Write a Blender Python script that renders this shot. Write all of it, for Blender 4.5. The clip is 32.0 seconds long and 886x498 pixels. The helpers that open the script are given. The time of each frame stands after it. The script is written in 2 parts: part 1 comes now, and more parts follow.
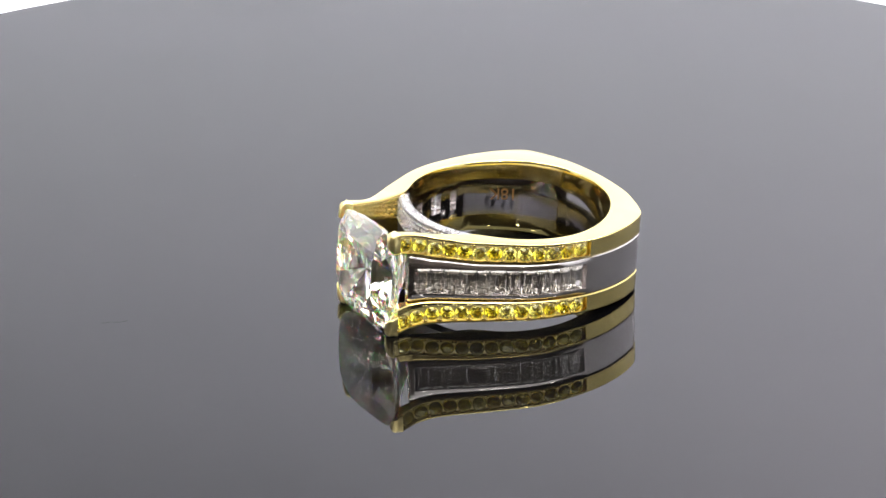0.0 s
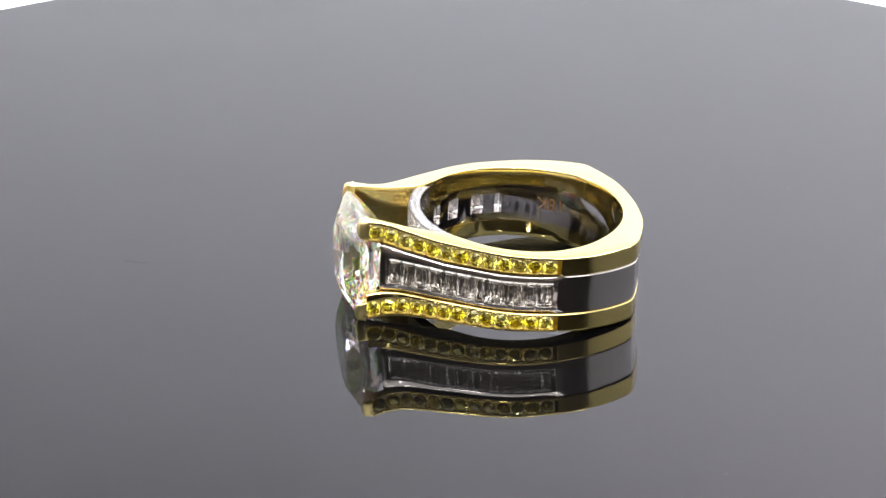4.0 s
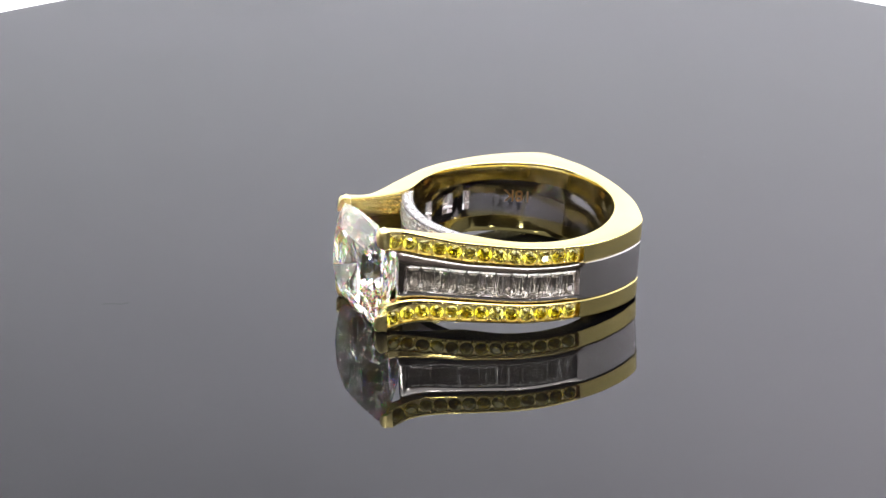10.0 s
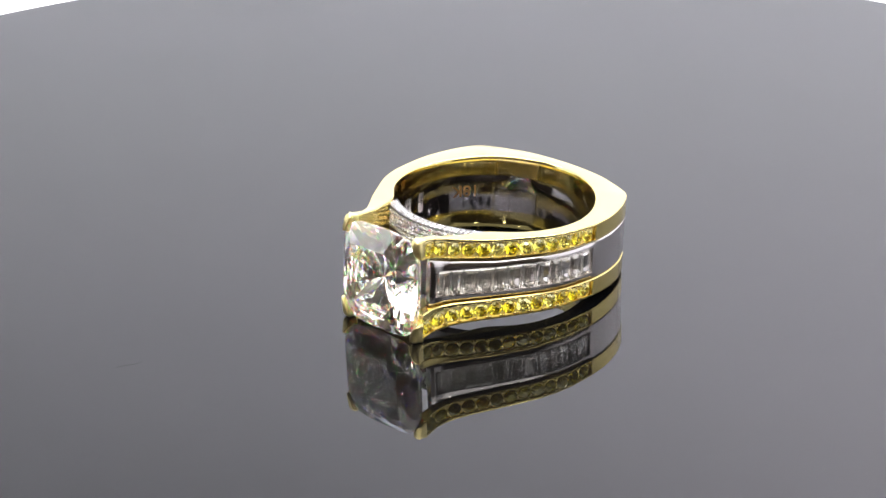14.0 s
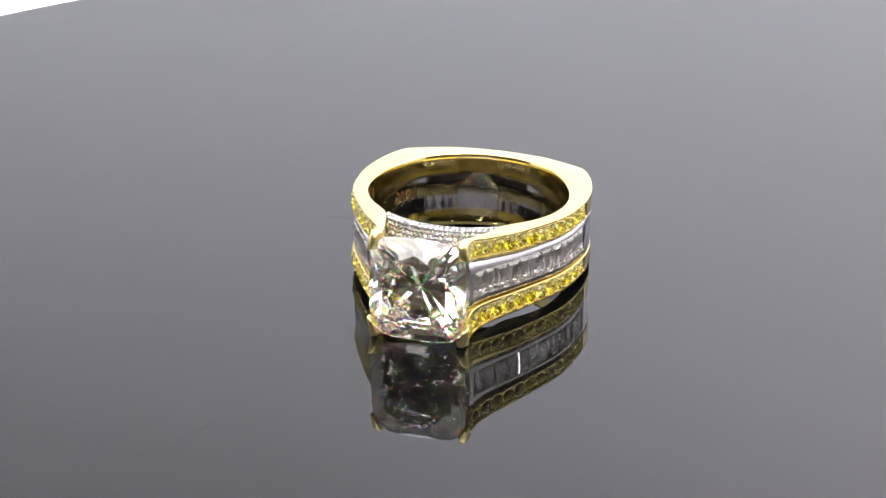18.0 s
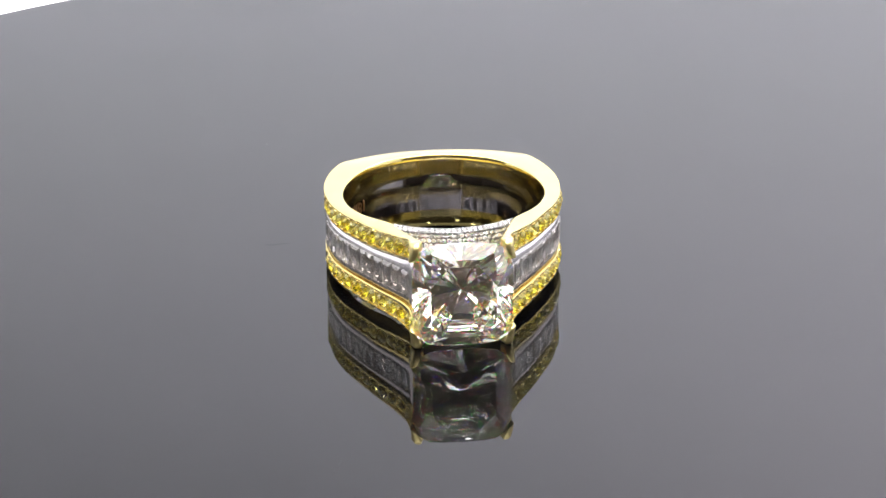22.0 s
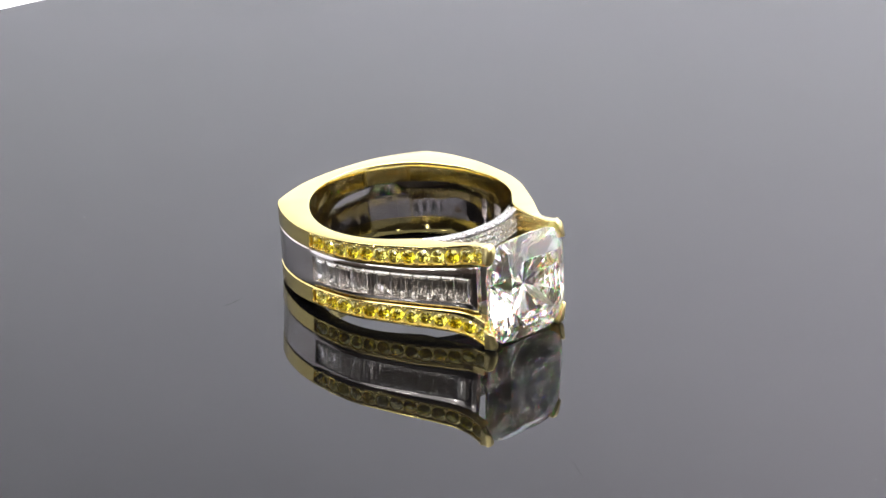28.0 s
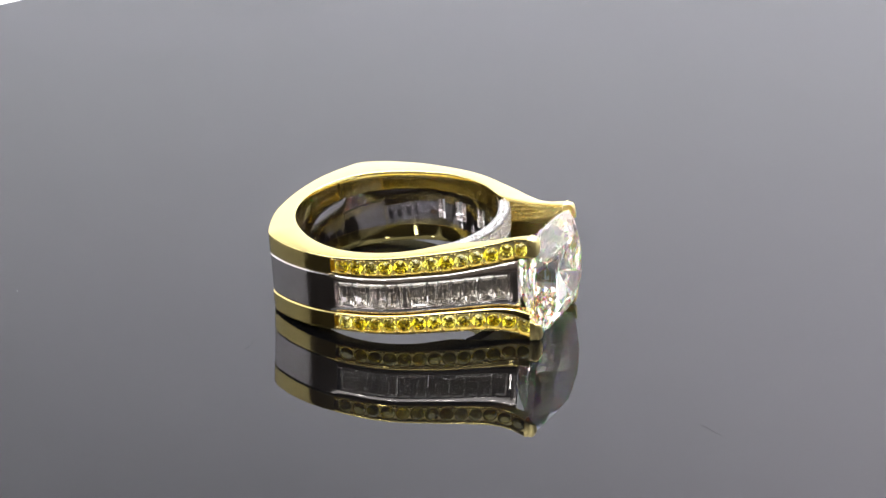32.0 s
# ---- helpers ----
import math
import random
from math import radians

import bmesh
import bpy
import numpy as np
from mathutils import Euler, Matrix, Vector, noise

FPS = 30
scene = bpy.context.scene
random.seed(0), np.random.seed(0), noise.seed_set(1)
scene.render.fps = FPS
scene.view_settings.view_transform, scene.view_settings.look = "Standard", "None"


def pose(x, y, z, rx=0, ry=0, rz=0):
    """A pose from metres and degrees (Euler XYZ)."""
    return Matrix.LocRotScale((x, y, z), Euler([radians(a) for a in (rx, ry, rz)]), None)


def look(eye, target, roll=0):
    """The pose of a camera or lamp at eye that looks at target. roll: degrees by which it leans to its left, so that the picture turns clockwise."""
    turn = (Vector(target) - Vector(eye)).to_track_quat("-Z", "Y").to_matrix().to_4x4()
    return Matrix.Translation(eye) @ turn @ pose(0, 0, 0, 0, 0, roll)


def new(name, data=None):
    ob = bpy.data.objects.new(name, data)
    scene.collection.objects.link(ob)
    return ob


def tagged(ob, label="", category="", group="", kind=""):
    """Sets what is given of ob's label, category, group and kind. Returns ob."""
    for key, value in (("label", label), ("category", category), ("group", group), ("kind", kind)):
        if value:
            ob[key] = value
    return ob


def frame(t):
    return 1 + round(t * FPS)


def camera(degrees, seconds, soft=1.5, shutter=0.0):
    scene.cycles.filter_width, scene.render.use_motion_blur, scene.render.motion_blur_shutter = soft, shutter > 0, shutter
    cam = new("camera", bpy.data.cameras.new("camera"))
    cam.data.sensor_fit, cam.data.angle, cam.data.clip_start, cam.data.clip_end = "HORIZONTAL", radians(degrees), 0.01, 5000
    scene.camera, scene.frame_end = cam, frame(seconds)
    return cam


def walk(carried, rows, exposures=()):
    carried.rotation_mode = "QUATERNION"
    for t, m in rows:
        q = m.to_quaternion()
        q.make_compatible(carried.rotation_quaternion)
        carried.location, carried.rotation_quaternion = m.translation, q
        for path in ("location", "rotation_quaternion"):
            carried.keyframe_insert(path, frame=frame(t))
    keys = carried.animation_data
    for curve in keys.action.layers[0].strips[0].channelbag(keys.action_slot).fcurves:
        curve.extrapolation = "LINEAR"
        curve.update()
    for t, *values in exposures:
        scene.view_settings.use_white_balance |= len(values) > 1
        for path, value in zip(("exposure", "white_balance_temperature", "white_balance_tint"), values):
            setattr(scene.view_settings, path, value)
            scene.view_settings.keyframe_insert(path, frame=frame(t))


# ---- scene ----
import itertools

MM = 0.001
TILT, RISE, AXIS_X, AXIS_Y = -2.922, 4.047, 5.429, 0.895

# camera on a stand, still
cam = camera(22.97, 32.0, soft=1.5)
EYE = Vector((0.0, -0.168789, 0.085992))
FORWARD = Vector((math.sin(radians(-0.543)) * math.cos(radians(25.771)),
                  math.cos(radians(-0.543)) * math.cos(radians(25.771)), -math.sin(radians(25.771))))
STILL = look(EYE, EYE + FORWARD, -0.206)
walk(cam, [(0.0, STILL), (32.0, STILL)])

# heading of the ring on the turning plate, in degrees
TURN = [(0.0, -145.7), (1.0, -151.4), (2.0, -157.0), (3.0, -162.55), (4.0, -168.05), (4.6, -171.4), (5.1, -174.0),
        (5.5, -175.5), (5.7, -175.4), (6.0, -174.35), (6.5, -171.45), (7.0, -168.65), (8.0, -163.15), (9.0, -157.8),
        (10.0, -152.3), (11.0, -146.7), (12.0, -141.2), (13.0, -135.95), (14.0, -130.6), (15.0, -125.0), (17.0, -112.75),
        (18.5, -103.8), (20.0, -95.0), (21.5, -86.4), (23.0, -77.8), (25.0, -66.1), (27.5, -51.3), (28.0, -48.4),
        (29.0, -42.65), (30.0, -36.95), (31.0, -31.05), (32.0, -25.15)]

# offsets that fit the ring in view: seconds, millimetres to the right and away
FIT_OFFSETS = [(0.0, -0.03, 0.05), (3.0, -0.2, 0.1), (5.5, -0.28, 0.2), (8.0, -0.2, 0.12), (12.0, -0.06, 0.15), (17.0, -0.18, 0.1), (20.0, -0.06, 0.05), (32.0, 0.0, 0.0)]


# ---- light ----
def lamp(name, place, target, sx, sy, watts, colour):
    data = bpy.data.lights.new(name, "AREA")
    data.shape, data.size, data.size_y, data.energy, data.color = "RECTANGLE", sx, sy, watts, colour
    ob = new(name, data)
    ob.matrix_world = look(place, target)
    return ob


world = bpy.data.worlds.new("room_air")
scene.world = world
world.use_nodes = True
world.node_tree.nodes["Background"].inputs[0].default_value = (0.02, 0.02, 0.022, 1)
world.node_tree.nodes["Background"].inputs[1].default_value = 1.0
scene.view_settings.exposure = 0.0
# cut stones pass light on many times
scene.cycles.max_bounces = scene.cycles.transmission_bounces = scene.cycles.glossy_bounces = 32

lamp("light_panel_back", (0.06, 0.30, 0.515), (0.065, 0.235, 0.0), 0.6, 0.18, 3.3, (0.89, 0.945, 1.11))
lamp("light_panel_front", (0.0, -0.30, 0.445), (0.0, 0.0, 0.005), 0.84, 0.26, 2.5, (1.0, 0.975, 0.965))
lamp("light_panel_top", (-0.05, -0.06, 0.515), (-0.05, -0.05, 0.0), 0.5, 0.3, 1.0, (0.98, 0.96, 1.0))
# unseen panel added to lighten and tint the right of the back wall
lamp("back_wall_fill", (0.25, 0.36, 0.515), (0.36, 0.6, 0.1), 0.3, 0.08, 2.3, (1.0, 0.92, 1.0))
for place in ((-0.2, -0.08, 0.51), (0.065, -0.25, 0.46), (0.03, 0.16, 0.51), (0.31, 0.17, 0.51), (-0.34, 0.2, 0.51), (0.26, -0.12, 0.51), (-0.07, -0.22, 0.5)):
    lamp("led_spot", place, (0, 0, 0), 0.018, 0.018, 0.4, (1.0, 0.98, 0.95))
# ring of small diodes round the open front: bearing, height angle
for bearing, height in ((-128, 42), (-106, 33), (-70, 38)):
    a, h = radians(bearing), radians(height)
    lamp("led_point", (0.42 * math.cos(a) * math.cos(h), 0.42 * math.sin(a) * math.cos(h), 0.42 * math.sin(h)), (0, 0, 0), 0.014, 0.014, 0.15, (1.0, 0.985, 0.96))
# unseen lamp added to brighten the room that the stones mirror
lamp("room_fill", (0.0, -0.85, 1.7), (0.0, -0.8, 0.0), 0.6, 0.6, 6.0, (1.0, 0.96, 0.9))


# ---- materials ----
def material(name):
    m = bpy.data.materials.new(name)
    m.use_nodes = True
    n = m.node_tree.nodes
    return m, n, m.node_tree.links, n["Principled BSDF"], n["Material Output"]


def surface(name, colour, rough, metal=0.0, vary=0.06, scale=400.0, bump=0.0, bump_scale=3000.0, ior=1.5, spread=0.1):
    """A solid surface with uneven tone and gloss at two scales, and fine relief."""
    m, n, l, p, out = material(name)
    geo = n.new("ShaderNodeTexCoord")
    big = n.new("ShaderNodeTexNoise")
    big.inputs["Scale"].default_value, big.inputs["Detail"].default_value = scale, 4
    fine = n.new("ShaderNodeTexNoise")
    fine.inputs["Scale"].default_value, fine.inputs["Detail"].default_value = bump_scale, 3
    l.new(geo.outputs["Object"], big.inputs["Vector"])
    l.new(geo.outputs["Object"], fine.inputs["Vector"])
    ramp = n.new("ShaderNodeMapRange")
    ramp.inputs["From Min"].default_value, ramp.inputs["From Max"].default_value = 0.3, 0.7
    ramp.inputs["To Min"].default_value, ramp.inputs["To Max"].default_value = 1 - vary, 1 + vary
    l.new(big.outputs["Fac"], ramp.inputs["Value"])
    mix = n.new("ShaderNodeVectorMath")
    mix.operation = "SCALE"
    mix.inputs[0].default_value = colour
    l.new(ramp.outputs["Result"], mix.inputs["Scale"])
    l.new(mix.outputs["Vector"], p.inputs["Base Color"])
    rr = n.new("ShaderNodeMapRange")
    rr.inputs["From Min"].default_value, rr.inputs["From Max"].default_value = 0.3, 0.7
    rr.inputs["To Min"].default_value, rr.inputs["To Max"].default_value = rough * (1 - spread), rough * (1 + spread)
    l.new(fine.outputs["Fac"], rr.inputs["Value"])
    l.new(rr.outputs["Result"], p.inputs["Roughness"])
    p.inputs["Metallic"].default_value, p.inputs["IOR"].default_value = metal, ior
    if bump:
        b = n.new("ShaderNodeBump")
        b.inputs["Strength"].default_value, b.inputs["Distance"].default_value = bump, 0.00002
        l.new(fine.outputs["Fac"], b.inputs["Height"])
        l.new(b.outputs["Normal"], p.inputs["Normal"])
    return m


def gem(name, colour, spread, ior=2.42, tone=0.0):
    """Cut stone: glass split into three colours, so that it throws fire."""
    m, n, l, p, out = material(name)
    n.remove(p)
    last = None
    if not spread:
        last = n.new("ShaderNodeBsdfGlass")
        last.inputs["Roughness"].default_value, last.inputs["IOR"].default_value = 0.0, ior
        last.inputs["Color"].default_value = (*colour, 1)
        if tone:
            info = n.new("ShaderNodeObjectInfo")
            blend = n.new("ShaderNodeMix")
            blend.data_type = "RGBA"
            blend.inputs["A"].default_value, blend.inputs["B"].default_value = (*colour, 1), (*(c ** (1 - 3 * tone) for c in colour), 1)
            l.new(info.outputs["Random"], blend.inputs["Factor"])
            l.new(blend.outputs["Result"], last.inputs["Color"])
        l.new(last.outputs[0], out.inputs["Surface"])
        return m
    for k, channel in enumerate(((1, 0, 0), (0, 1, 0), (0, 0, 1))):
        g = n.new("ShaderNodeBsdfGlass")
        g.inputs["Roughness"].default_value = 0.0
        g.inputs["IOR"].default_value = ior + spread * (k - 1)
        tint = tuple(a * b for a, b in zip(channel, colour))
        g.inputs["Color"].default_value = (*tint, 1)
        if last:
            a = n.new("ShaderNodeAddShader")
            l.new(last.outputs[0], a.inputs[0])
            l.new(g.outputs[0], a.inputs[1])
            last = a
        else:
            last = g
    plain = n.new("ShaderNodeBsdfGlass")
    plain.inputs["Roughness"].default_value, plain.inputs["IOR"].default_value = 0.0, ior
    plain.inputs["Color"].default_value = (*colour, 1)
    both = n.new("ShaderNodeMixShader")
    both.inputs[0].default_value = 0.035
    l.new(plain.outputs[0], both.inputs[1])
    l.new(last.outputs[0], both.inputs[2])
    l.new(both.outputs[0], out.inputs["Surface"])
    return m


GOLD = surface("yellow_gold", (0.85, 0.695, 0.27), 0.15, 1.0, 0.03, 300, 0.05, 9000, spread=0.3)
# grained gold round the yellow stones, paled to stand for light they catch
SEAT = surface("grained_gold_paled", (0.90, 0.79, 0.42), 0.45, 1.0, 0.08, 900, 0.6, 6000)
CLAW = surface("soft_polished_gold", (0.87, 0.73, 0.33), 0.3, 1.0, 0.04, 500, 0.08, 6000)
BRIGHT_GOLD = surface("mirror_polished_gold", (0.87, 0.735, 0.30), 0.09, 1.0, 0.03, 300, 0.03, 9000, spread=0.3)
GOLD_DEEP = surface("engraved_gold", (0.62, 0.36, 0.16), 0.35, 1.0, 0.05)
WHITE_GOLD = surface("white_gold", (0.65, 0.615, 0.605), 0.14, 1.0, 0.03, 300, 0.04, 9000, spread=0.3)
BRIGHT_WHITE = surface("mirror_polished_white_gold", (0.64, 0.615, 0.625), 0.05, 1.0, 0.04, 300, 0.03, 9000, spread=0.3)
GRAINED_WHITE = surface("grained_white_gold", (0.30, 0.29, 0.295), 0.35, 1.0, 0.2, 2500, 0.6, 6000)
CLEAR = gem("clear_diamond", (1.0, 0.997, 0.978), 0.022)
CLEAR_SMALL = gem("small_clear_diamond", (1.0, 0.995, 0.985), 0.0)
YELLOW = gem("yellow_diamond", (1.0, 0.955, 0.42), 0.0, tone=0.2)
BLACK = surface("black_acrylic", (0.002, 0.002, 0.0022), 0.0, 0.0, 0.2, 60, 0.0, 500, ior=1.45, spread=0.0)
BASE = surface("grey_plastic", (0.25, 0.25, 0.26), 0.4, 0.0, 0.05, 60)
TENT = surface("white_tent_fabric", (0.82, 0.82, 0.83), 0.85, 0.0, 0.03, 3, 0.15, 900)
TABLE = surface("white_sheet", (0.82, 0.83, 0.85), 0.6, 0.0, 0.03, 5, 0.1, 700)
DARK_TABLE = surface("dark_table_laminate", (0.05, 0.05, 0.052), 0.5, 0.0, 0.12, 8)
ROOM = surface("dim_room_paint", (0.42, 0.355, 0.29), 0.8, 0.0, 0.15, 1.2)
DUST = surface("pale_dust", (0.5, 0.5, 0.5), 0.9, 0.0, 0.2, 500)
FIBRE = surface("dark_fibre", (0.03, 0.03, 0.03), 0.7, 0.0, 0.2, 500)


# ---- mesh helpers ----
def finish(name, bm, mat, smooth=0.0):
    bmesh.ops.recalc_face_normals(bm, faces=bm.faces[:])
    me = bpy.data.meshes.new(name)
    bm.to_mesh(me)
    bm.free()
    me.materials.append(mat)
    if smooth:
        me.shade_smooth()
        me.set_sharp_from_angle(angle=radians(smooth))
    return me


def part(name, bm, mat, parent, label="", smooth=0.0):
    """Links a bmesh (or a shared mesh) as one mesh object under its thing or part."""
    me = bm if isinstance(bm, bpy.types.Mesh) else finish(name, bm, mat, smooth)
    ob = new(name, me)
    ob.parent = parent
    if label:
        ob["label"] = label
    return ob


def hull(points):
    bm = bmesh.new()
    for p in points:
        bm.verts.new(Vector(p) * MM)
    bmesh.ops.convex_hull(bm, input=bm.verts[:])
    loose = [v for v in bm.verts if not v.link_faces]
    bmesh.ops.delete(bm, geom=loose, context="VERTS")
    bmesh.ops.dissolve_limit(bm, angle_limit=radians(0.5), verts=bm.verts[:], edges=bm.edges[:])
    return bm


def slab(x0, x1, y0, y1, z0, z1, bevel=0.0):
    bm = bmesh.new()
    bmesh.ops.create_cube(bm, size=1.0)
    for v in bm.verts:
        v.co = Vector(((x0 + x1) / 2 + v.co.x * (x1 - x0), (y0 + y1) / 2 + v.co.y * (y1 - y0), (z0 + z1) / 2 + v.co.z * (z1 - z0)))
    if bevel:
        bmesh.ops.bevel(bm, geom=bm.edges[:], offset=bevel, segments=2, affect="EDGES", profile=0.5)
    return bm


def lathe(profile, n, centre=(0, 0)):
    """A turned solid from (radius, height) pairs."""
    bm = bmesh.new()
    rings = [[bm.verts.new((centre[0] + r * math.cos(2 * math.pi * k / n), centre[1] + r * math.sin(2 * math.pi * k / n), z)) for k in range(n)] for r, z in profile]
    for a, b in zip(rings, rings[1:]):
        for k in range(n):
            bm.faces.new((a[k], a[(k + 1) % n], b[(k + 1) % n], b[k]))
    bm.faces.new(rings[0][::-1])
    bm.faces.new(rings[-1])
    return bm


# ---- setting: table, light tent, room ----
def setting(name, bm, mat, label, category):
    ob = new(name, finish(name, bm, mat))
    return tagged(ob, label, category, kind="structure")


setting("table_top", slab(-0.8, 0.8, -0.55, 0.75, -0.079, -0.049), DARK_TABLE, "dark grey table top under the photo tent", "table")
setting("table_sheet", slab(-0.45, 0.45, -0.02, 0.60, -0.049, -0.045), TABLE, "white sheet on the table under the turntable", "sheet")
setting("wall_back", slab(-0.45, 0.45, 0.60, 0.606, -0.045, 0.52), TENT, "white fabric back wall of a photo tent", "wall")
setting("wall_left", slab(-0.456, -0.45, -0.12, 0.606, -0.045, 0.52), TENT, "white fabric side wall of a photo tent", "wall")
setting("wall_right", slab(0.45, 0.456, -0.37, 0.606, -0.045, 0.52), TENT, "white fabric side wall of a photo tent", "wall")
setting("ceiling", slab(-0.456, 0.456, -0.40, 0.606, 0.52, 0.526), TENT, "white fabric roof of a photo tent", "ceiling")
setting("floor", slab(-1.4, 1.4, -1.4, 1.4, -0.80, -0.77), ROOM, "dim brown room floor", "floor")
setting("room_ceiling", slab(-1.4, 1.4, -1.4, 1.4, 1.75, 1.80), ROOM, "dim brown room ceiling", "ceiling")
setting("room_wall_north", slab(-1.4, 1.4, 1.4, 1.45, -0.77, 1.75), ROOM, "dim brown room wall", "wall")
setting("room_wall_south", slab(-1.4, 1.4, -1.45, -1.4, -0.77, 1.75), ROOM, "dim brown room wall", "wall")
setting("room_wall_east", slab(1.4, 1.45, -1.4, 1.4, -0.77, 1.75), ROOM, "dim brown room wall", "wall")
setting("room_wall_west", slab(-1.45, -1.4, -1.4, 1.4, -0.77, 1.75), ROOM, "dim brown room wall", "wall")

# ---- turntable ----
turntable = tagged(new("turntable"), "glossy black round turntable plate on a low base", "turntable")
turntable.location = (0, 0, -0.045)
part("base", lathe([(0.068, 0.0), (0.07, 0.002), (0.07, 0.034), (0.066, 0.038), (0.03, 0.0385)], 96), BASE, turntable, "grey plastic drum base", 30)
plate = part("plate", lathe([(0.0930, -0.0062), (0.0941, -0.0055), (0.0943, -0.0009), (0.0938, 0.0)], 256, (0, -0.004)), BLACK, turntable,
             "mirror-polished black acrylic disc", 30)
plate.location = (0, 0, 0.045)


def fibre(points, r):
    bm = bmesh.new()
    rings = []
    for x, y, z in points:
        rings.append([bm.verts.new(Vector((x, y + r * math.cos(k * math.pi / 2), z + r + r * math.sin(k * math.pi / 2))) * MM) for k in range(4)])
    for a, b in zip(rings, rings[1:]):
        for k in range(4):
            bm.faces.new((a[k], a[(k + 1) % 4], b[(k + 1) % 4], b[k]))
    return bm


part("lint", fibre([(-30.6, -5.2, 0), (-29.8, -5.0, 0), (-29.0, -5.0, 0), (-28.4, -4.7, 0)], 0.009), FIBRE, plate)
part("lint", fibre([(1.9, 18.9, 0), (1.4, 19.5, 0), (0.9, 20.0, 0), (0.7, 20.5, 0)], 0.008), FIBRE, plate)
rng = random.Random(4)
bm = bmesh.new()
for k in range(70):
    r, a, s = 30 + 58 * rng.random() ** 0.5, rng.random() * 6.283, rng.uniform(0.012, 0.04)
    c = Vector((r * math.cos(a), r * math.sin(a) - 4, s * 0.5)) if k else Vector((-31.9, 25.6, 0.05))
    vs = [bm.verts.new((c + Vector(d) * s) * MM) for d in ((1, 0, 0), (-1, 0.3, 0), (0, 1, 0.2), (0.1, -1, 0), (0, 0, 0.8))]
    for i, j in ((0, 2), (2, 1), (1, 3), (3, 0)):
        bm.faces.new((vs[i], vs[j], vs[4]))
tagged(part("dust", bm, DUST, plate), kind="stuff")

# ---- ring ----
ring = tagged(new("ring"), "yellow and white gold ring with large square diamond on black plate", "ring")

BORE = 8.65
# half outline from claw to back: outer x, y and the matching inner point (angle on the bore, or x, y near the claws)
OUTLINE = [(14.0, 4.27, 13.95, 3.2), (13.3, 4.22, 13.2, 3.35), (12.5, 4.28, 12.35, 3.56), (11.5, 4.68, 11.2, 3.88), (10.1, 5.58, 9.7, 4.36),
           (8.45, 6.75, 7.5, 5.1), (6.2, 8.1, 45), (4.1, 9.25, 59), (2.0, 9.98, 74), (0.0, 10.3, 89), (-1.5, 10.42, 100), (-3.5, 10.27, 113),
           (-5.6, 9.72, 125), (-7.15, 9.0, 133), (-7.92, 8.47, 137.5), (-8.4, 7.8, 141), (-9.15, 6.1, 149), (-9.8, 4.1, 158), (-10.1, 2.0, 169), (-10.2, 0.0, 180)]


def outline(steps):
    ctrl = []
    for o in OUTLINE:
        i = (BORE * math.cos(radians(o[2])), BORE * math.sin(radians(o[2]))) if len(o) == 3 else o[2:]
        ctrl.append(np.array((o[0], o[1], *i)))
    flip = np.array((1, -1, 1, -1))
    full = ctrl + [c * flip for c in ctrl[-2::-1]]
    out = []
    for k in range(len(full) - 1):
        p0, p1, p2, p3 = full[max(k - 1, 0)], full[k], full[k + 1], full[min(k + 2, len(full) - 1)]
        for s in range(steps):
            t = s / steps
            q = 0.5 * (2 * p1 + (p2 - p0) * t + (2 * p0 - 5 * p1 + 4 * p2 - p3) * t * t + (3 * p1 - p0 - 3 * p2 + p3) * t ** 3)
            out.append(q)
    out.append(full[-1])
    for q in out:
        rad = math.hypot(q[2], q[3])
        if q[2] < 6.2 and rad > 1:
            q[2:] *= BORE / rad
    return out


STATIONS = outline(8)


def top_of(x, sign=1):
    lift = 0.1 * min(max((-4.0 - x) / 4.0, 0.0), 1.0) if sign > 0 else 0.0
    return lift + float(np.interp(x, (-10, -7.8, -1, 3, 6, 9, 11, 13, 14.4), (3.48, 3.46, 3.36, 3.46, 3.56, 3.7, 3.95, 4.38, 4.62)))


def seam_of(x, sign=1):
    """Height of the seam between band and rail; the lower rail widens towards its claw."""
    return float(np.interp(x, (-10, 4, 8, 11, 13, 14.4), (1.76, 1.74, 1.8, 2.05, 2.5, 2.85) if sign > 0 else (1.76, 1.74, 1.77, 1.88, 2.08, 2.25)))


def sweep(sections, closed_ends=True, skip=None):
    """Joins one section after the other; each is a closed loop of points. skip(i, j): leaves out the face from station i at loop side j."""
    bm = bmesh.new()
    loops = [[bm.verts.new(Vector(p) * MM) for p in s] for s in sections]
    n = len(loops[0])
    for i in range(len(loops) - 1):
        for j in range(n):
            if not (skip and skip(i, j)):
                bm.faces.new((loops[i][j], loops[i][(j + 1) % n], loops[i + 1][(j + 1) % n], loops[i + 1][j]))
    if closed_ends:
        bm.faces.new(loops[0])
        bm.faces.new(loops[-1][::-1])
    return bm, loops


def frame_at(q):
    o, i = Vector((q[0], q[1])), Vector((q[2], q[3]))
    d = i - o
    return o, d.normalized(), d.length


def comfort(x, z):
    """How far the bore opens towards its edges."""
    return 0.016 * z * z * float(np.interp(x, (4.5, 9.0), (1.0, 0.25)))


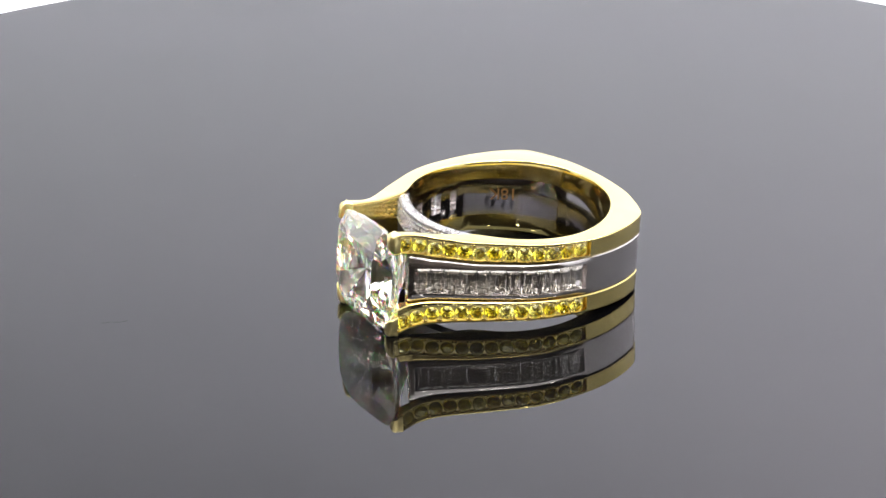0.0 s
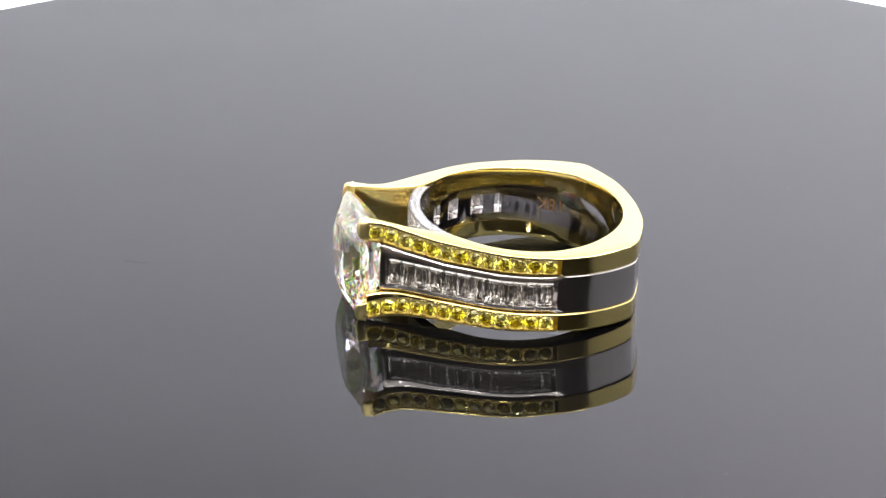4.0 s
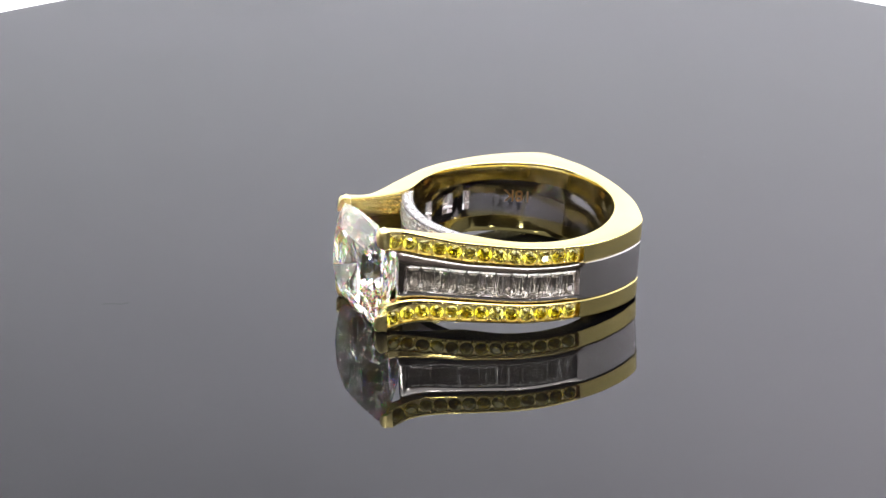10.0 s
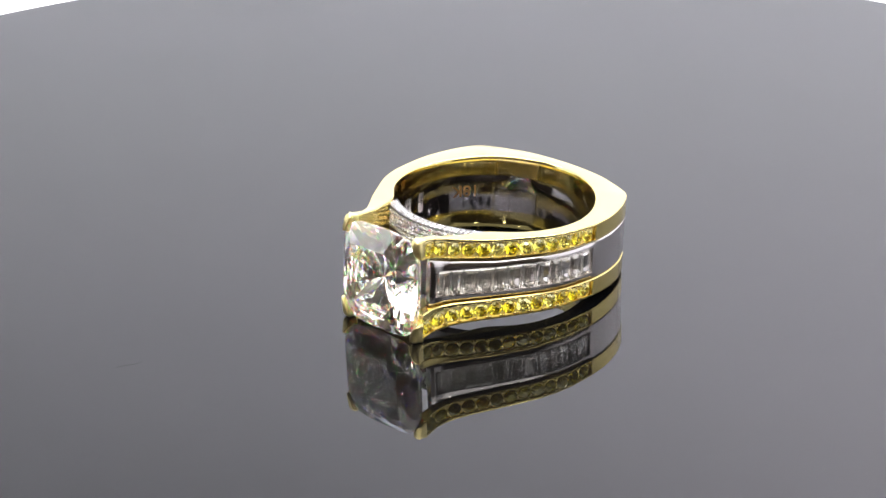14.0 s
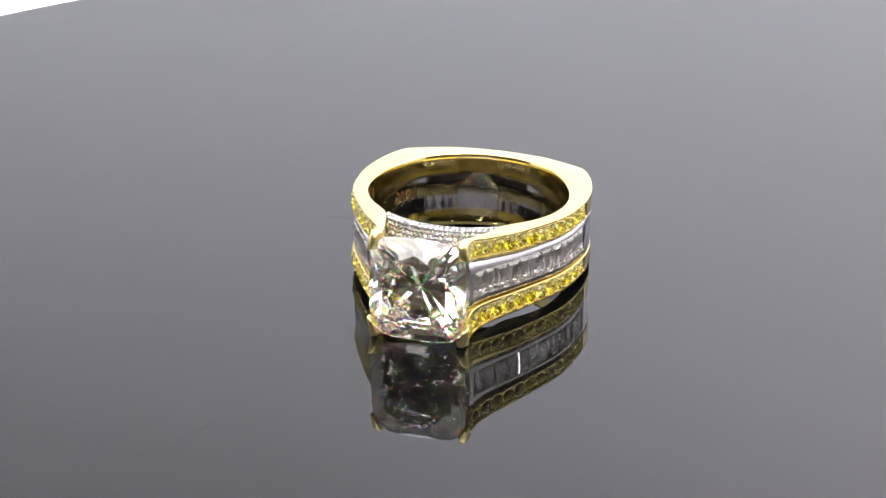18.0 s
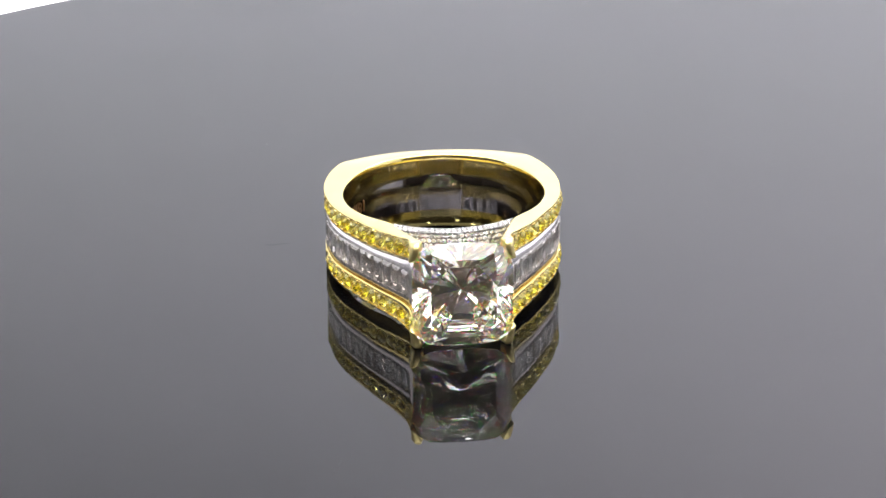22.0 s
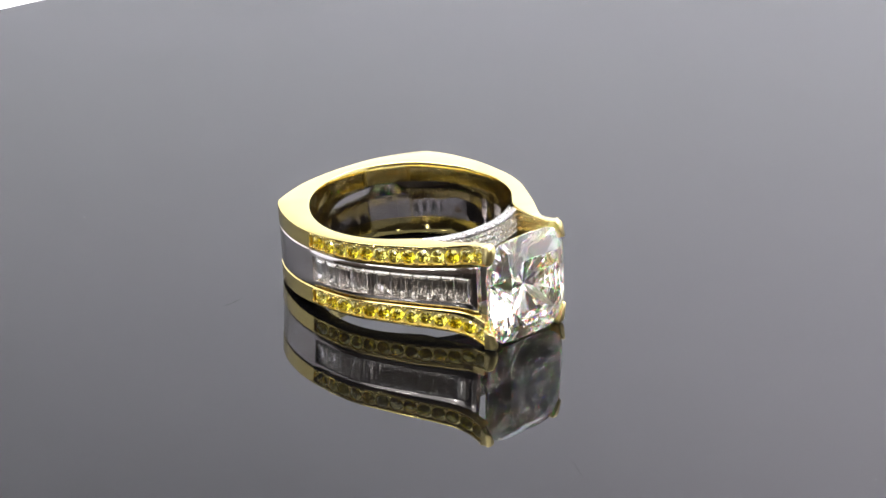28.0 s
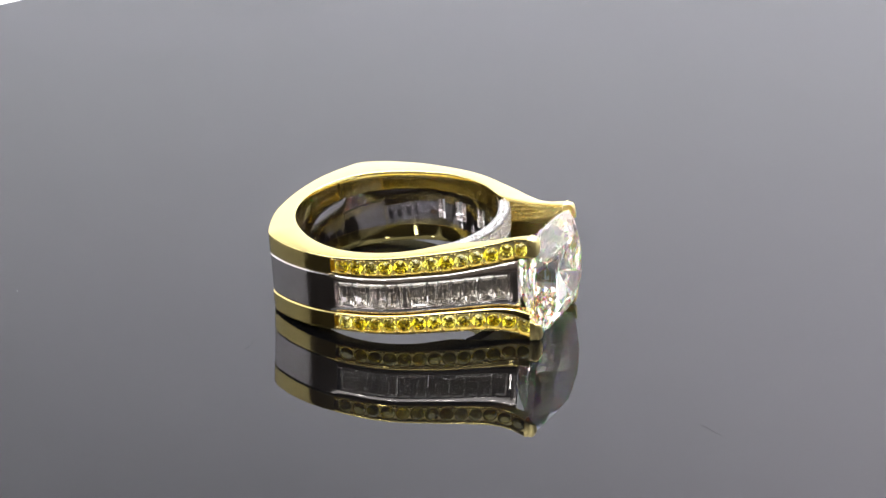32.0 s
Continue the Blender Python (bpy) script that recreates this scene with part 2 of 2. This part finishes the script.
def rail(sign):
    secs = []
    for q in STATIONS:
        o, d, T = frame_at(q)
        zt, zb, zc = top_of(q[0], sign), seam_of(q[0], sign) + 0.02, seam_of(q[0]) + 0.02
        inner = [(T - comfort(q[0], z) - cut_back, z) for z, cut_back in ((zt, 0.2), (zt, 0.11), (zt - 0.012, 0.06), (zt - 0.04, 0.02), (zt - 0.09, 0.0), (zb + 0.66 * (zt - zb), 0.0), (zb + 0.33 * (zt - zb), 0.0), (zb, 0.0))]
        g = 0.66 if -0.95 <= q[0] <= 13.97 else 0.0
        pts = [(0.07, zb), (0.0, zb + 0.07), (0.0, zc + 0.15), (g, zc + 0.19), (g, zt - 0.21), (0.0, zt - 0.17), (0.0, zt - 0.07), (0.02, zt - 0.02), (0.07, zt),
               *inner]
        secs.append([(o.x + d.x * u, o.y + d.y * u, sign * z) for u, z in pts])
    bm, loops = sweep(secs)
    for i in range(len(secs) - 1):
        if min(STATIONS[i][0], STATIONS[i + 1][0]) > -0.95 and max(STATIONS[i][0], STATIONS[i + 1][0]) < 13.97:
            a, b = loops[i][3], loops[i + 1][4]
            for f in a.link_faces:
                if b in f.verts:
                    f.material_index = 1
    for i in range(len(secs) - 1):
        for k in range(9, 16):
            for f in loops[i][k].link_faces:
                if loops[i + 1][k + 1] in f.verts:
                    f.material_index = 2 if STATIONS[i][0] < 8.2 else 0
    return bm


rails = {}
for sign, name in ((1, "upper_rail"), (-1, "lower_rail")):
    rails[sign] = part(name, rail(sign), GOLD, ring, "polished yellow gold rail set with yellow diamonds", 32)
    rails[sign].data.materials.append(SEAT)
    rails[sign].data.materials.append(BRIGHT_GOLD)

# centre band, with the stone channel and the light openings through to the bore
WINDOWS = (45.5, 61.2, 77.8, 92.5)


def band():
    use = [q for q in STATIONS if q[0] <= 12.95]
    secs, opened = [], []
    for q in use:
        o, d, T = frame_at(q)
        h, hl = seam_of(q[0]) - 0.015, seam_of(q[0], -1) - 0.015
        g = 0.62 if -0.8 <= q[0] <= 12.42 else 0.0
        c, k = 1.16, 0.92
        e = 0.05
        s = min(max((q[0] + 1.6) / 1.6, 0.0), 1.0) * 0.34
        e += 0.2 * max((q[0] - 12.5) / 0.45, 0.0) ** 1.6
        pts = [(e + 0.1 + s, -hl), (e + 0.6 * s, -c - 0.82 * (hl - c)), (e + 0.25 * s, -c - 0.6 * (hl - c)), (e + 0.06 * s, -c - 0.35 * (hl - c)), (e, -c), (e + g, -c + 0.03), (e + g, -k), (e + g, k), (e + g, c - 0.03), (e, c), (e + 0.06 * s, c + 0.35 * (h - c)), (e + 0.25 * s, c + 0.6 * (h - c)),
               (e + 0.6 * s, c + 0.82 * (h - c)), (e + 0.1 + s, h), (T + 0.01 - comfort(q[0], h), h), (T + 0.01 - comfort(q[0], k), k), (T + 0.01 - comfort(q[0], k), -k), (T + 0.01 - comfort(q[0], hl), -hl)]
        secs.append([(o.x + d.x * u, o.y + d.y * u, z) for u, z in pts])
        a = abs(math.degrees(math.atan2(q[3], q[2])))
        opened.append(any(abs(a - w) < 5.1 for w in WINDOWS) and math.hypot(q[2], q[3]) < BORE + 0.05 and q[0] > -0.7)
    bm, loops = sweep(secs, True, lambda i, j: opened[i] and opened[i + 1] and j in (6, 15))
    for i in range(len(use) - 1):
        if opened[i] and opened[i + 1]:
            for a, b in ((6, 16), (7, 15)):
                bm.faces.new((loops[i][a], loops[i + 1][a], loops[i + 1][b], loops[i][b]))
            for ii, far in ((i, i - 1), (i + 1, i + 2)):
                if not (opened[far] and True):
                    bm.faces.new([loops[ii][v] for v in (6, 7, 15, 16)])
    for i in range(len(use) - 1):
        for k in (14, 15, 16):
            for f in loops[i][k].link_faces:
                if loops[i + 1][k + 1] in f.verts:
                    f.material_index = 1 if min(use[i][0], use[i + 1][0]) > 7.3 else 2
    return bm


center_band = part("center_band", band(), WHITE_GOLD, ring, "polished white gold band with a channel of baguette diamonds", 32)
center_band.data.materials.append(GOLD)
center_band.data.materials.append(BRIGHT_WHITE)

# gallery arch under the big stone
def gallery():
    secs = []
    for k in range(41):
        a = radians(-36.5 + 73 * k / 40)
        pts = [(8.63, -3.0), (8.63, 3.25), (8.65, 3.42), (8.67, 3.45), (8.71, 3.43), (8.73, 3.0), (9.3, 3.0), (9.52, 3.2), (9.54, 3.42), (9.57, 3.45), (9.6, 3.42), (9.59, 3.36), (9.3, 3.3), (9.3, 1.66), (9.6, 1.6), (9.64, 1.5), (9.6, 1.4), (9.5, -3.0)]
        secs.append([(r * math.cos(a), r * math.sin(a), z) for r, z in pts])
    bm = sweep(secs)[0]
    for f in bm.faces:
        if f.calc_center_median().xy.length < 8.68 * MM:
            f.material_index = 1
    return bm


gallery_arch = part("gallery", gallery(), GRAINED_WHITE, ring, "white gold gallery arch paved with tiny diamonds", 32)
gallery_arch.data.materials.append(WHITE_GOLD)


# ---- stones ----
def round_stone(d, turn=0.0):
    """Round brilliant, table towards +z, girdle at z = 0."""
    r = d / 2
    pts = []
    for k in range(8):
        a = k * math.pi / 4 + turn
        pts.append((0.52 * r * math.cos(a), 0.52 * r * math.sin(a), 0.36 * r))
        b = a + math.pi / 8
        pts.append((0.80 * r * math.cos(b), 0.80 * r * math.sin(b), 0.215 * r))
        pts.append((0.55 * r * math.cos(b), 0.55 * r * math.sin(b), -0.437 * r))
    for k in range(16):
        a = k * math.pi / 8 + turn
        pts.append((r * math.cos(a), r * math.sin(a), 0.02 * r))
        pts.append((r * math.cos(a), r * math.sin(a), -0.03 * r))
    pts.append((0, 0, -0.87 * r))
    return hull(pts)


def step_stone(w, h):
    """Baguette: long steps on the crown, a keel below; table towards +z."""
    pts = []
    for sx in (-1, 1):
        for sy in (-1, 1):
            pts += [(sx * (w / 2 - 0.24), sy * (h / 2 - 0.32), 0.17), (sx * (w / 2 - 0.10), sy * (h / 2 - 0.14), 0.115), (sx * w / 2, sy * h / 2, 0.0),
                    (sx * w / 2, sy * h / 2, -0.05), (sx * w * 0.30, sy * (h / 2 - 0.22), -0.25)]
    pts += [(0, h / 2 - 0.5, -0.46), (0, -h / 2 + 0.5, -0.46)]
    return hull(pts)


def facing(p, normal, up=(0, 0, 1)):
    z = Vector(normal).normalized()
    x = Vector(up).cross(z).normalized()
    y = z.cross(x)
    m = Matrix((x, y, z)).transposed().to_4x4()
    return Matrix.Translation(Vector(p) * MM) @ m


def along(lo, hi, count, side):
    """Evenly spaced places on the outer outline between two x, with the outward normal and the station."""
    pts = [q for q in STATIONS if lo <= q[0] <= hi and (q[1] > 0) == (side > 0)]
    pts.sort(key=lambda q: q[0])
    s = [0.0]
    for a, b in zip(pts, pts[1:]):
        s.append(s[-1] + math.hypot(b[0] - a[0], b[1] - a[1]))
    out = []
    for k in range(count):
        t = s[-1] * (k + 0.5) / count
        i = min(max(np.searchsorted(s, t) - 1, 0), len(pts) - 2)
        f = (t - s[i]) / (s[i + 1] - s[i])
        a, b = pts[i], pts[i + 1]
        tangent = Vector((b[0] - a[0], b[1] - a[1], 0)).normalized()
        normal = Vector((-tangent.y, tangent.x, 0)) * side
        out.append((a + (b - a) * f, normal, s[-1] / count))
    return out


yellow_sizes = {}


def yellow_mesh(d):
    key = round(d * 20) / 20
    if key not in yellow_sizes:
        yellow_sizes[key] = finish("yellow_stone", round_stone(key), YELLOW)
    return yellow_sizes[key]


bm = bmesh.new()
bmesh.ops.create_icosphere(bm, subdivisions=2, radius=0.17 * MM)
BEAD = finish("bead", bm, BRIGHT_GOLD, 60)


def seat_cell(bm, m, d, half_w, half_h):
    """Gold round one stone: a rectangle with a bright-cut round hole."""
    rings = [[], [], []]
    for k in range(16):
        c, q = math.cos(2 * math.pi * (k + 0.5) / 16), math.sin(2 * math.pi * (k + 0.5) / 16)
        far = 1 / max(abs(c), abs(q))
        for ring_verts, (x, y, z) in zip(rings, ((c * far * half_w, q * far * half_h, -0.08), (c * d * 0.53, q * d * 0.53, -0.03), (c * d * 0.40, q * d * 0.40, -0.24))):
            ring_verts.append(bm.verts.new(m @ (Vector((x, y, z)) * MM)))
    for a, b in zip(rings, rings[1:]):
        for k in range(16):
            bm.faces.new((a[k], a[(k + 1) % 16], b[(k + 1) % 16], b[k]))


rng = random.Random(11)
for sign in (1, -1):
    for side in (1, -1):
        spots = along(-0.85, 14.0, 13, side)
        for k, (q, normal, pitch) in enumerate(spots):
            zt, zb = top_of(q[0]), seam_of(q[0])
            room = zt - zb - 0.24
            d = min(room, pitch) * rng.uniform(0.94, 1.0)
            mid = sign * ((zb + 0.17) + (zt - 0.19)) / 2
            p = Vector((q[0], q[1], mid)) - normal * 0.07
            lean = Vector((rng.uniform(-1, 1), rng.uniform(-1, 1), rng.uniform(-1, 1))) * 0.13
            ob = part("yellow_stone", yellow_mesh(d), YELLOW, rails[sign])
            ob.matrix_basis = facing(p, normal + lean) @ pose(0, 0, 0, 0, 0, rng.uniform(0, 45))
            cell = bmesh.new()
            seat_cell(cell, facing(p, normal), d, pitch / 2 + 0.02, (zt - zb - 0.36) / 2 + 0.04)
            part("stone_seat", cell, SEAT, rails[sign])
            tangent = Vector((normal.y, -normal.x, 0)) * pitch / 2
            turned = pose(0, 0, 0, 0, 0, math.degrees(math.atan2(normal.y, normal.x)))
            for zz, share in itertools.product((mid + room * 0.41, mid - room * 0.41), (0.78, 1.22)):
                b = part("bead", BEAD, GOLD, rails[sign])
                grow = rng.uniform(0.6, 0.78)
                b.matrix_basis = Matrix.Translation((Vector((q[0], q[1], zz)) - normal * 0.06 + tangent * share) * MM) @ turned @ Matrix.Diagonal((grow, grow, grow, 1))

for side in (1, -1):
    spots = along(-0.72, 12.36, 240, side)
    widths = [rng.choice((0.82, 0.95, 1.0, 1.08, 1.2)) for k in range(12)]
    edge = 0.0
    for w in widths:
        share = w / sum(widths)
        q, normal, pitch = spots[int((edge + share / 2) * 240)]
        edge += share
        wide = share * pitch * 240
        lean = Vector((rng.uniform(-1, 1), rng.uniform(-1, 1), rng.uniform(-1, 1))) * 0.04
        ob = part("baguette_stone", step_stone(wide - 0.03, 2.24), CLEAR_SMALL, center_band)
        ob.matrix_basis = facing(Vector((q[0], q[1], 0)) - normal * 0.14, normal + lean)

PAVE = finish("pave_stone", round_stone(0.41), CLEAR_SMALL)
for row, (r, z, n, up) in enumerate(((8.92, 3.44, 23, True), (9.33, 3.44, 24, True), (9.62, 3.14, 26, False), (9.62, 2.7, 26, False), (9.62, 2.26, 26, False), (9.62, 1.83, 26, False))):
    for k in range(n):
        a = radians(-34 + 68 * (k + 0.25 + row % 2 * 0.5 + rng.uniform(-0.06, 0.06)) / n)
        out = Vector((math.cos(a), math.sin(a), 0))
        p = Vector((r * out.x, r * out.y, z))
        ob = part("pave_stone", PAVE, CLEAR_SMALL, gallery_arch)
        ob.matrix_basis = facing(p, Vector((0, 0, 1)) if up else out, (1, 0, 0) if up else (0, 0, 1)) @ pose(0, 0, 0, rng.uniform(-15, 15), rng.uniform(-15, 15), rng.uniform(0, 45))


# raised grains between the tiny stones
bm = bmesh.new()
for r, z, n, up in ((9.15, 3.42, 45, True), (9.54, 2.92, 46, False), (9.54, 2.48, 46, False), (9.54, 2.05, 46, False)):
    for k in range(n):
        a, rr, zz = radians(-34 + 68 * (k + rng.uniform(-0.4, 0.4)) / n), r + up * rng.uniform(-0.05, 0.05), z + (not up) * rng.uniform(-0.06, 0.06)
        spot = Matrix.Translation(Vector((rr * math.cos(a), rr * math.sin(a), zz)) * MM)
        bmesh.ops.create_icosphere(bm, subdivisions=1, radius=rng.uniform(0.06, 0.1) * MM, matrix=spot)
tagged(part("grain", bm, WHITE_GOLD, gallery_arch), kind="stuff")


def cushion(a, b, n, angle):
    c, s = abs(math.cos(angle)) / a, abs(math.sin(angle)) / b
    r = (c ** n + s ** n) ** (-1 / n)
    return r * math.cos(angle), r * math.sin(angle)


def big_stone():
    """Cushion-shaped brilliant, table towards +x, girdle at x = 14.62."""
    pts = []
    g = 14.62

    def row(x, scale, count, offset, power):
        for k in range(count):
            y, z = cushion(4.18 * scale, 4.56 * scale, power, 2 * math.pi * (k + offset) / count)
            pts.append((x, y, z))
    row(g + 0.06, 1.0, 32, 0.0, 4.6)
    row(g - 0.06, 1.0, 32, 0.0, 4.6)
    row(g + 0.5, 0.885, 16, 0.5, 4.0)
    row(g + 0.9, 0.76, 16, 0.0, 3.2)
    row(g + 1.18, 0.67, 8, 0.5, 2.6)
    row(g - 0.4, 0.975, 16, 0.5, 4.4)
    row(g - 0.76, 0.92, 16, 0.0, 4.2)
    row(g - 3.66, 0.25, 8, 0.5, 2.1)
    pts.append((g - 4.58, 0.0, 0.0))
    return hull(pts)


part("center_diamond", big_stone(), CLEAR, ring, "large clear cushion-cut diamond")


# claws that fold over the corners of the big stone: the rails' rounded ends
def claw(sy, sz):
    """A rounded tip that leans over the corner of the stone, blunt towards +x."""
    low = 0.0 if sz > 0 else 0.1
    secs = []
    for x, s, out, up in ((13.96, 1.0, 0.0, 0.0), (14.08, 1.02, 0.03, 0.02), (14.22, 1.04, 0.06, 0.04), (14.4, 1.03, 0.12, 0.09), (14.58, 1.0, 0.14, 0.1), (14.73, 0.88, 0.1, 0.07), (14.85, 0.6, 0.0, -0.02), (14.9, 0.3, -0.06, -0.06)):
        lean = min(max((x - 13.95) / 0.5, 0.0), 1.0)
        corners = [Vector((4.30, 2.92)), Vector((4.30 - 0.3 * lean, 4.60 - 0.08 * lean + low)), Vector((3.22, 4.60 + low)), Vector((3.22 + 0.78 * lean, 2.92))]
        mid = sum(corners, Vector((0, 0))) / 4
        sec = []
        for k in range(4):
            a, b, c = corners[k - 1], corners[k], corners[(k + 1) % 4]
            r = min(0.10 + 0.4 * lean, 0.46 * (a - b).length, 0.46 * (c - b).length)
            p, n = b + (a - b).normalized() * r, b + (c - b).normalized() * r
            for t in (0.0, 0.33, 0.67, 1.0):
                v = p * (1 - t) ** 2 + b * 2 * t * (1 - t) + n * t * t
                v = mid + (v - mid) * s + Vector((out, up))
                sec.append((x, sy * v.x, sz * v.y))
        secs.append(sec)
    return sweep(secs)[0]


for sz in (1, -1):
    for sy in (1, -1):
        part("claw", claw(sy, sz), CLAW, rails[sz], "", 50)

# gold mark cut into the bore
curve = bpy.data.curves.new("mark", "FONT")
curve.body, curve.size, curve.align_x, curve.align_y, curve.extrude = "18K", 1.55 * MM, "CENTER", "CENTER", 0.004 * MM
holder = new("mark_source", curve)
me = bpy.data.meshes.new_from_object(holder.evaluated_get(bpy.context.evaluated_depsgraph_get()))
bpy.data.objects.remove(holder)
me.materials.clear()
me.materials.append(GOLD_DEEP)
mark = part("engraved_mark", me, GOLD_DEEP, center_band, "engraved mark reading 18K")
a = radians(-123.2)
n = Vector((-math.cos(a), -math.sin(a), 0))
x_axis = Vector((0, 0, -1)).cross(n)
mark.matrix_basis = Matrix.Translation(Vector((math.cos(a), math.sin(a), 0.035)) * (BORE - 0.09) * MM) @ Matrix((x_axis, Vector((0, 0, -1)), n)).transposed().to_4x4()


def fit_offset(t):
    times, right, away = zip(*FIT_OFFSETS)
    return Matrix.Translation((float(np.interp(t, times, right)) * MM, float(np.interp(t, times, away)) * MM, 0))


def motions():
    walk(plate, [(t, pose(0, 0, 0.045, 0, 0, a - TURN[0][1])) for t, a in TURN])
    seat = Matrix.Translation(Vector((-AXIS_X, -AXIS_Y, RISE)) * MM) @ pose(0, 0, 0, 0, TILT, 0)
    walk(ring, [(t, fit_offset(t) @ pose(0, 0, 0, 0, 0, a) @ seat) for t, a in TURN])


motions()
